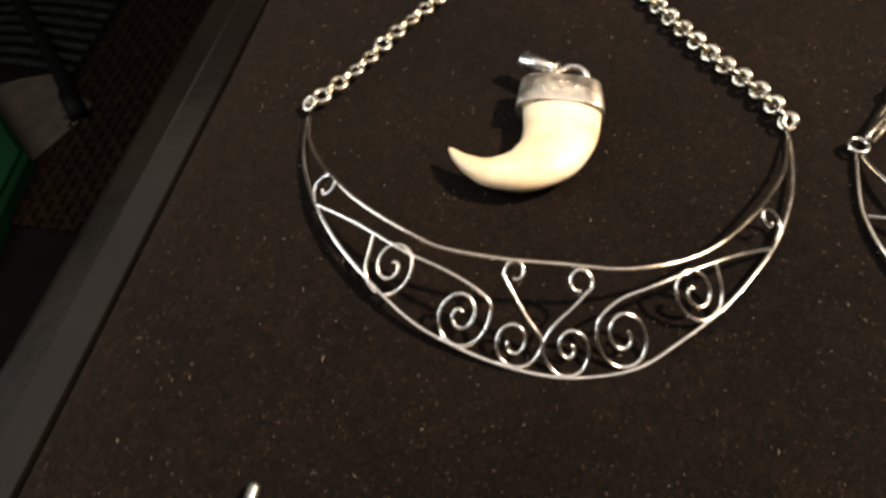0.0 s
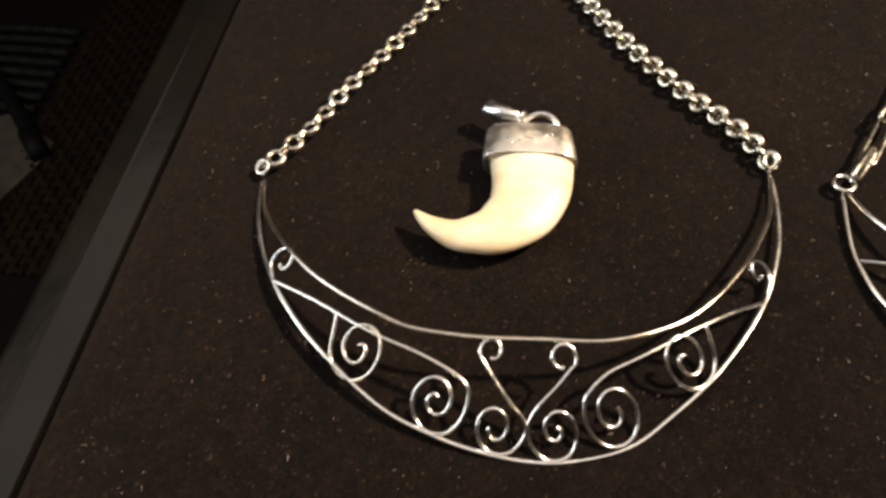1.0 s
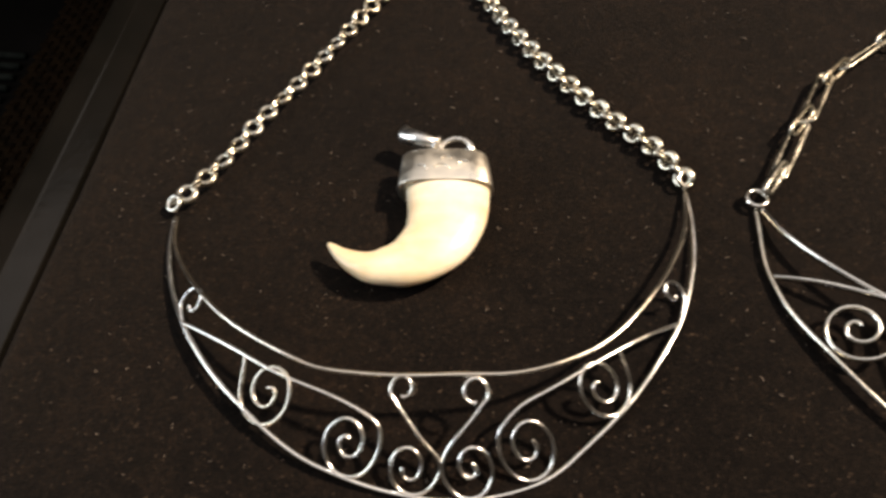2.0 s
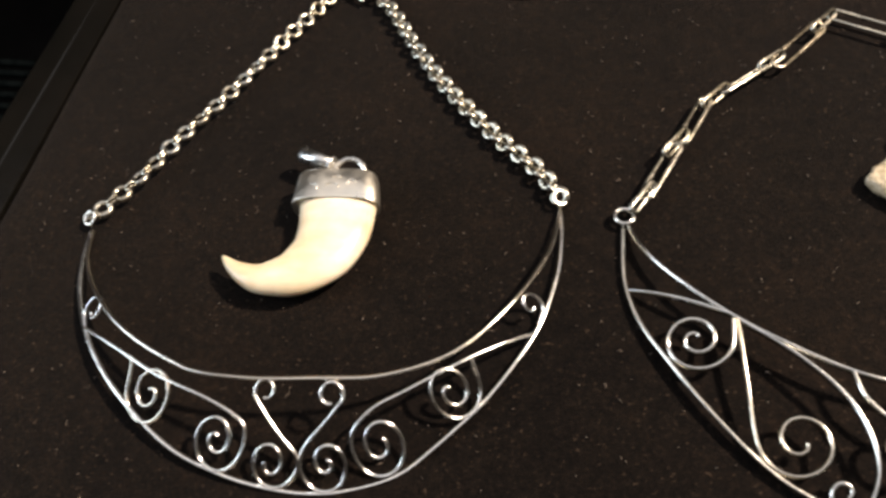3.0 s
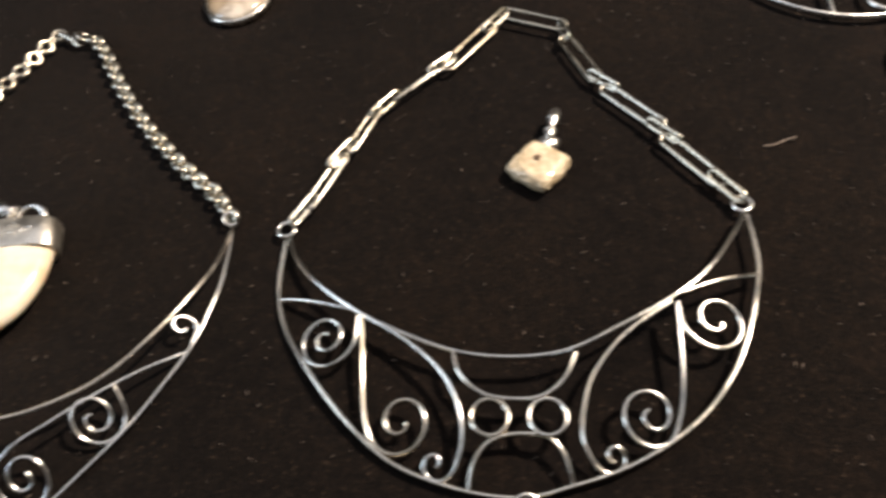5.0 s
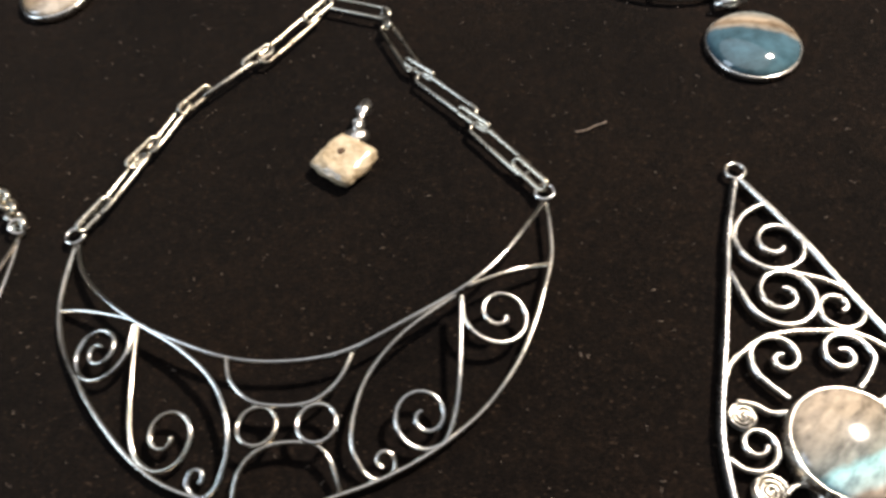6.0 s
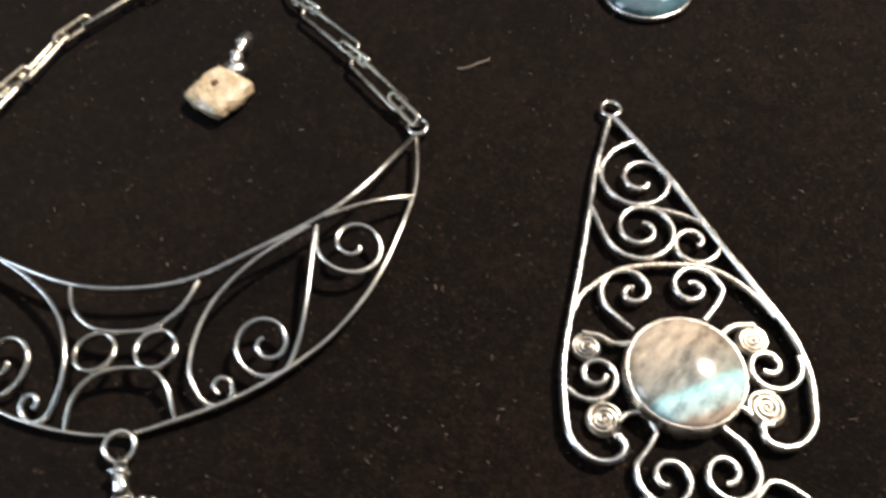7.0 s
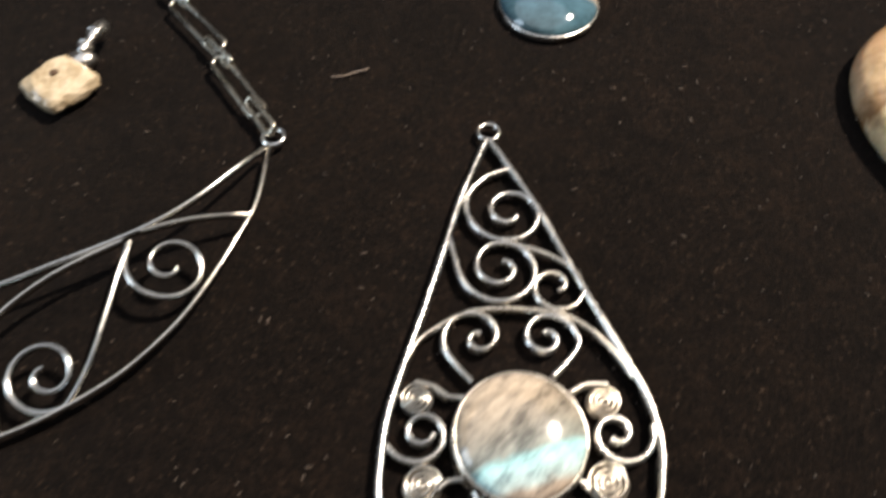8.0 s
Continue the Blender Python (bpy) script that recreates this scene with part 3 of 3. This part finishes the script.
for name, links, lift in (("long_link", LONG_LINKS, 3.2), ("short_link", SHORT_LINKS, 3.9)):
    for (ax, ay), (bx, by), wide, wire, roll in links:
        mesh = link_mesh(name, math.hypot(bx - ax, by - ay) + 0.5, wide, wire, SILVER_CHAIN)
        place_link(name, mesh, leaf, ((ax + bx) / 2, (ay + by) / 2, lift), (bx - ax, by - ay, 0), roll)

part("jump_ring", ribbon(ring_path((151.2, 34.2, 2.6), 2.9, (0.1, -0.2, 1), n=24), 1.1, 1.7, closed=True), SILVER, leaf)
part("bail", joined(tube([(151.5, 32.0, 2.6), (151.9, 29.2, 2.8), (152.3, 26.6, 2.6), (152.6, 24.4, 2.2)], 1.6, ends=(0.9, 1.9, 1.5, 2.1), sides=12),
                    tube(ring_path((151.9, 29.0, 2.8), 2.0, (0.1, 1, 0)), 0.5, closed=True)), SILVER, leaf)
setting_c = (154.2, 9.6, 0)
bezel = part("bezel", turned(setting_c, [(13.6, 0.2), (14.9, 0.4), (14.9, 2.0), (13.2, 2.2), (12.6, 3.8), (11.9, 3.9), (11.8, 1.0)], n=56), SILVER, leaf)
for i in range(44):
    u = 2 * math.pi * i / 44
    x, y = setting_c[0] + 14.4 * math.cos(u), setting_c[1] + 14.4 * math.sin(u)
    part("bead", turned((x, y, 1.6), dome(0.75, 0, 0.7, 5), n=10), SILVER, bezel)
part("stone", turned(setting_c, [(11.9, 1.0)] + dome(11.9, 3.4, 6.2)), HONEY, leaf, "domed olive and honey stone", at=setting_c)


# ---- large teardrop pendant ----
def height_c(x, y):
    return 1.6


drop_pendant = thing("teardrop_pendant", (262, 47, 0), "silver teardrop pendant with scrolls round a domed jasper and turquoise stone", "pendant")
W, H = 1.22, 2.1
left_side = [(265.6, 100.6), (258.1, 85.0), (254.5, 75.6), (248.1, 59.1), (243.5, 48.1), (239.7, 37.9), (237.4, 28.9)]
right_side = [(266.7, 100.5), (270.6, 90.4), (274.7, 78.9), (279.2, 62.8), (284.4, 45.8), (286.7, 37.0), (286.9, 29.2), (285.9, 23.6)]
end_left, end_right = (246.5, 21.8, 10.9, 3.2, -0.2, 0.8, 142, 378), (274.6, 19.9, 11.4, 2.6, -0.7, 1.5, 18, -363)
part("side_band", ribbon(lifted(curl(left_side[:-1], end_left), height_c), 1.5, 2.6), SILVER_BRIGHT, drop_pendant)
part("side_band", ribbon(lifted(curl(right_side[:-1], end_right), height_c), 1.5, 2.6), SILVER_BRIGHT, drop_pendant)
part("top_ring", ribbon(ring_path((266.7, 103.4, 1.6), 2.4, n=24), 1.0, 1.6, closed=True), SILVER_BRIGHT, drop_pendant)
for stem, spiral in (
    ([(269.6, 92.0), (264.4, 90.3)], (268.0, 80.6, 9.7, 6.4, 4.2, 1.9, 142, 531)),
    ([(254.7, 75.5), (255.3, 70.3)], (264.2, 67.1, 8.4, 6.4, 4.0, 1.5, 189, 602)),
    ([(267.6, 72.5), (274.3, 69.1), (278.9, 65.0)], (274.5, 61.5, 5.3, 4.6, 3.0, 0.5, 354, -418)),
    ([(255.6, 43.3), (253.1, 46.7)], (257.4, 52.1, 6.4, 4.2, 1.6, 1.2, 198, -518)),
    ([(270.5, 43.1), (274.0, 46.0)], (270.5, 50.8, 6.2, 3.9, 2.3, 1.1, 343, 487)),
    ([], (245.6, 35.1, 6.5, 3.7, 2.3, 2.1, 197, 507)),
    ([], (279.9, 31.6, 6.4, 4.0, 2.1, 1.8, 8, -520)),
    ([(254.1, 21.8), (251.7, 19.2)], (253.9, 13.4, 6.0, 4.2, 2.8, 1.4, 149, 467)),
    ([(266.8, 20.7), (269.8, 16.7)], (264.8, 12.7, 5.7, 4.0, 2.2, 2.0, 356, -475)),
):
    part("scroll", ribbon(lifted(curl(stem, spiral), height_c), W, H), SILVER_BRIGHT, drop_pendant)
for plan in (
    [(244.1, 48.9), (246.5, 52.4), (249.8, 54.7), (255.7, 57.5), (261.8, 57.8), (267.7, 57.1), (274.6, 55.4), (279.6, 51.4), (283.3, 45.8), (285.0, 41.5)],
    [(245.2, 44.3), (248.4, 43.1), (250.9, 41.0), (254.6, 40.6)],
    [(247.5, 24.9), (249.3, 26.1), (251.8, 26.2), (253.6, 24.2), (254.1, 21.8)],
    [(272.9, 39.6), (276.1, 40.9), (280.0, 40.5)],
    [(272.9, 22.5), (271.5, 24.2), (268.5, 24.7), (266.8, 20.7)],
    [(244.0, 7.6), (246.6, 9.6), (249.9, 9.8), (252.2, 6.7)],
    [(265.9, 5.7), (269.1, 8.2), (271.7, 10.0), (274.5, 9.0), (277.5, 5.7), (276.9, 4.0)],
):
    part("cross_band", ribbon(lifted(glide(plan), height_c), W, H), SILVER_BRIGHT, drop_pendant)
for x, y, r, first, way in ((245.3, 41.2, 3.0, 90, 1), (245.0, 26.0, 3.5, -20, 1), (278.6, 37.5, 3.2, 66, -1), (276.4, 23.5, 3.7, 195, -1)):
    rim_r = r + 0.25
    coil = []
    for k in range(56):
        angle, reach = radians(first) + way * k * 0.36, (rim_r - 0.40) * (1 - k / 58)
        coil.append((x + reach * math.cos(angle), y + reach * math.sin(angle), 1.75))
    disc = part("coil_disc", turned((x, y, 0.5), [(rim_r - 0.5, 0), (rim_r - 0.3, 0.3), (rim_r - 0.35, 0.8), (rim_r * 0.5, 0.85), (0.2, 0.85)], n=28), DARK_BACKING, drop_pendant, "dark silver backing disc behind the coil wire")
    part("coil_wire", ribbon(coil, 0.62, 1.0), SILVER_DULL, disc)
CAB = (262.3, 31.9, 0)
part("bezel", turned(CAB, [(10.9, 0.2), (12.3, 0.2), (12.1, 0.8), (11.75, 4.9), (11.4, 5.4), (11.15, 5.3), (10.9, 4.4)], n=64), SILVER_BRIGHT, drop_pendant)
part("stone", turned(CAB, [(11.1, 3.0)] + dome(11.1, 5.1, 8.3, 12), n=64), JASPER, drop_pendant, "polished jasper with a turquoise band", at=CAB)

# ---- claw pendant ----
claw = thing("claw_pendant", (18, 105, 0), "curved ivory-coloured claw pendant with a silver cap and bail", "pendant")
spine = [(-7.6, 98.5, 5.2), (-3.4, 94.9, 5.2), (2.2, 92.3, 5.2), (7.0, 92.4, 5.2), (12.4, 94.2, 5.2), (17.8, 99.4, 5.2), (20.2, 106.4, 5.2), (20.2, 114.5, 5.2), (19.8, 119.5, 5.2)]
widths = (0.4, 2.1, 3.8, 5.0, 6.8, 8.7, 9.7, 10.4, 10.4)
deeps = (0.4, 1.6, 2.6, 3.4, 4.1, 4.5, 4.6, 4.6, 4.6)
line = glide(spine, 6)
k = np.linspace(0, len(spine) - 1, len(line))
w_at, d_at = np.interp(k, range(len(spine)), widths), np.interp(k, range(len(spine)), deeps)
t = np.gradient(line, axis=0)
t /= np.linalg.norm(t, axis=1)[:, None]
rings = []
for q, dvec, w, h in zip(line, t, w_at, d_at):
    side = np.array((dvec[1], -dvec[0], 0.0))
    side /= np.linalg.norm(side)
    up = np.cross(side, dvec)
    rings.append(np.array([q + side * w * math.cos(u) + up * h * math.sin(u) for u in np.linspace(0, 2 * math.pi, 28, endpoint=False)]))
part("claw", loft(rings), IVORY, claw, "smooth ivory-coloured claw")


def band_tube(stations, n=48, square=3.2):
    """A flattened tube along y, its section between an oval and a box."""
    rings = []
    for x, y, z, w, h in stations:
        ring = []
        for u in np.linspace(0, 2 * math.pi, n, endpoint=False):
            c, s = math.cos(u), math.sin(u)
            ring.append((x + w * math.copysign(abs(c) ** (2 / square), c), y, z + h * math.copysign(abs(s) ** (2 / square), s)))
        rings.append(np.array(ring))
    return loft(rings)


cap = part("cap", band_tube([(19.6, 114.9, 5.1, 10.4, 4.4), (19.5, 114.4, 5.1, 11.6, 4.85), (19.5, 114.8, 5.1, 11.8, 4.95), (19.3, 119.5, 5.1, 11.4, 4.9), (19.0, 124.1, 5.1, 10.9, 4.8),
                             (19.0, 124.9, 5.1, 10.4, 4.3), (19.0, 125.2, 5.1, 8.0, 3.0), (19.0, 125.3, 5.1, 0.5, 0.3)]), SILVER_CAP, claw, "hand-engraved silver cap")
for cx, cy, r, a0, a1 in ((18.6, 117.2, 2.2, 25, 155), (13.6, 117.8, 1.4, -20, 120), (19.6, 120.6, 1.4, 30, 150), (24.0, 119.2, 1.3, 40, 190)):
    pts = [(cx + r * math.cos(radians(a)), cy + r * math.sin(radians(a))) for a in np.linspace(a0, a1, 8)]
    part("engraving", tube([(x, y, 5.1 + 4.92 * (1 - abs((x - 19.3) / 11.5) ** 3.2) ** (1 / 3.2)) for x, y in pts], 0.22, sides=6), SILVER_BRIGHT, cap)
part("loop", tube(ring_path((21.8, 125.4, 6.4), 4.4, (-0.1, -0.35, 0.9), n=28), 0.85, closed=True), SILVER_BRIGHT, claw)
part("bail", joined(tube([(7.0, 133.0, 6.6), (7.8, 132.6, 6.6), (12.4, 130.2, 7.0), (17.4, 127.6, 7.6)], 2.2, ends=(1.5, 2.1, 2.3, 2.3, 2.2, 1.9, 1.6), sides=16),
                    tube(ring_path((17.0, 127.8, 7.6), 1.9, (0.9, -0.45, 0), n=16), 0.55, closed=True)), SILVER_BRIGHT, claw)

# ---- small rough stone pendant ----
STONE = (167.3, 126.4, 2.9)
pebble = thing("stone_pendant", (167.3, 126.0, 0), "small rough tan stone pendant on a narrow silver bail", "pendant")


def rough_stone(centre, half, seed):
    bm = bmesh.new()
    bmesh.ops.create_icosphere(bm, subdivisions=4, radius=1.0)
    verts = []
    for v in bm.verts:
        p = v.co.copy()
        ax, ay = abs(p.x), abs(p.y)
        # a lozenge in plan, with broken facets
        f = math.hypot(ax, ay) / (ax ** 1.2 + ay ** 1.2) ** (1 / 1.2) if ax + ay > 0.05 else 0.9
        g = 1.04 + 0.09 * noise.noise(p * 1.7 + Vector((seed, 0, 0))) + 0.07 * noise.noise(p * 4.5 + Vector((0, seed, 0)))
        verts.append((centre[0] + half[0] * p.x * f * g, centre[1] + half[1] * p.y * f * g, centre[2] + half[2] * min(p.z * 1.25, 0.92 + 0.08 * p.x) * g))
    faces = [tuple(v.index for v in f.verts) for f in bm.faces]
    bm.free()
    return verts, faces


part("stone", rough_stone(STONE, (8.7, 8.9, 2.8), 4.0), NUGGET, pebble, "rough tan stone", at=STONE)
part("inclusion", turned((166.9, 127.2, 5.6), dome(1.1, 0, 0.7, 4), n=12, wave=0.2), DARK_SPOT, pebble, "dark brown spot")
part("cap", turned((171.0, 134.0, 3.2), [(2.9, -1.6), (3.1, 0.2), (2.2, 1.4), (0.3, 1.8)], rx=1.1, n=20, wave=0.08), SILVER_BRIGHT, pebble)
part("bail", joined(tube(glide([(171.6, 135.0, 4.6), (172.6, 138.2, 4.8), (174.0, 142.0, 4.6), (175.2, 145.6, 4.2)], 5), 1.4, ends=(1.2, 1.5, 1.1, 2.0, 1.9, 1.2), sides=12),
                    tube(ring_path((172.3, 137.2, 4.8), 1.5, (0.3, 1, 0)), 0.45, closed=True), tube(ring_path((173.8, 141.6, 4.7), 1.7, (0.3, 1, 0)), 0.45, closed=True)), SILVER_BRIGHT, pebble)

# ---- third collar, with the blue stone that hangs from it ----
blue = thing("collar_necklace", (288, 168, 0), "silver wire collar necklace with a hanging oval blue-grey agate", "necklace", "silver collar necklaces")
arc = [(283 + 39.5 * math.cos(radians(a)), 211 + 39.5 * math.sin(radians(a)), 2.0) for a in range(186, 356, 4)]
part("outer_band", ribbon(arc, 1.5, 2.2), SILVER_BRIGHT, blue)
arc = [(283 + 36 * math.cos(radians(a)), 222 + 30 * math.sin(radians(a)), 4.0) for a in range(186, 356, 4)]
part("inner_band", ribbon(arc, 1.4, 2.0), SILVER_BRIGHT, blue)
for s in (-1, 1):
    part("cross_band", ribbon([(283 + s * 15.2, 175.0, 2.2), (283 + s * 13.8, 185.0, 3.0), (283 + s * 12.8, 194.4, 3.8)], 1.5, 2.0), SILVER_BRIGHT, blue)
part("ring", ribbon(ring_path((287.6, 180.4, 2.4), 7.6, n=36), 1.5, 2.0, closed=True), SILVER_BRIGHT, blue)
part("bail", joined(tube([(283.4, 166.6, 2.6), (288.2, 165.8, 3.2), (293.2, 166.6, 2.6)], 1.8, ends=(1.1, 2.0, 1.1), sides=12),
                    tube(ring_path((288.2, 168.6, 2.6), 2.4, (0.2, -0.2, 1)), 0.7, closed=True)), SILVER_BRIGHT, blue)
OVAL = (288.8, 148.2, 0)
part("bezel", turned(OVAL, [(0.95, 0.2), (1.0, 0.3), (0.99, 1.5), (0.97, 1.9), (0.95, 1.8), (0.93, 1.2)], rx=13.7, ry=14.4, n=60, wave=0.012), SILVER_BRIGHT, blue)
part("stone", turned(OVAL, [(0.94, 0.8)] + dome(0.955, 1.6, 6.2, 12), rx=13.7, ry=14.4, n=60, wave=0.012), AGATE, blue, "glossy blue-grey agate with a tan band", at=OVAL)

# ---- pendants at the back and at the side ----
SM = (70.8, 225.0, 0)
smoke = thing("oval_pendant", SM, "oval brown and white agate pendant in a thin silver rim", "pendant", "stone pendants")
part("bezel", turned(SM, [(0.93, 0.2), (1.0, 0.3), (0.99, 2.4), (0.95, 2.9), (0.9, 2.8), (0.89, 1.8)], rx=12.8, ry=15.0, n=56, wave=0.01), SILVER_BRIGHT, smoke)
part("stone", turned(SM, [(0.905, 1.4)] + dome(0.905, 2.6, 6.0, 9), rx=12.8, ry=15.0, n=56, wave=0.01), SMOKE, smoke, "glossy brown and white agate", at=SM)
BR = (380.0, 96.2, 0)
cream = thing("oval_pendant", BR, "large domed cream and brown stone pendant in a silver rim", "pendant", "stone pendants")
part("bezel", turned(BR, [(0.90, 0.1), (0.95, 0.2), (0.95, 0.9), (0.93, 1.2), (0.90, 1.1)], rx=27.0, ry=33.0, n=64, wave=0.01), SILVER_BRIGHT, cream)
part("stone", turned(BR, [(0.94, 0.8), (0.985, 1.6), (1.0, 3.2), (0.995, 5.2)] + dome(0.98, 6.4, 13.0, 12), rx=27.0, ry=33.0, n=64, wave=0.01), BROWN_STONE, cream, "glossy cream stone with a brown cap", at=BR)
tip = thing("pendant_bail", (-32, 3, 0), "short bright silver pendant bail lying on velvet", "bail")
part("sleeve", tube([(-32.0, 9.2, 2.0), (-32.1, 8.4, 2.0), (-32.3, 3.4, 2.2), (-32.6, -3.0, 2.4)], 1.4, ends=(0.9, 1.2, 1.5, 1.7), sides=14), SILVER_BRIGHT, tip)
part("loop", tube(ring_path((-32.5, -5.0, 2.4), 2.4, (0.2, 0, 1)), 0.6, closed=True), SILVER_BRIGHT, tip)

# ---- lint on the velvet ----
random.seed(11)
fibre = thing("fibre", (235, 127, 0), "pale curled thread lying on velvet", "thread")
part("thread", tube(glide([(230.9, 126.2, 0.3), (233.8, 126.0, 0.5), (236.8, 127.2, 0.4), (239.3, 127.3, 0.9), (240.0, 128.2, 0.6)], 5), 0.16, sides=5), LINT, fibre)
shapes = []
for i in range(1500):
    x, y, a = random.uniform(-70, 410), random.uniform(-20, 260), random.uniform(0, 6.28)
    n = random.choice((0.1, 0.12, 0.15, 0.18, 0.22, 0.3, 0.6))
    r = random.uniform(0.035, 0.08)
    b = a + random.uniform(-0.9, 0.9)
    shapes.append(tube([(x, y, 0.1), (x + n * math.cos(a), y + n * math.sin(a), 0.35), (x + n * (math.cos(a) + math.cos(b)), y + n * (math.sin(a) + math.sin(b)), 0.15)], r, sides=4))
verts, faces = joined(*shapes)
lint = new("lint", mesh_of("lint", verts, faces, LINT, np.zeros(3)))
tagged(lint, "scattered pale lint and dust specks on the velvet", "lint", kind="stuff")
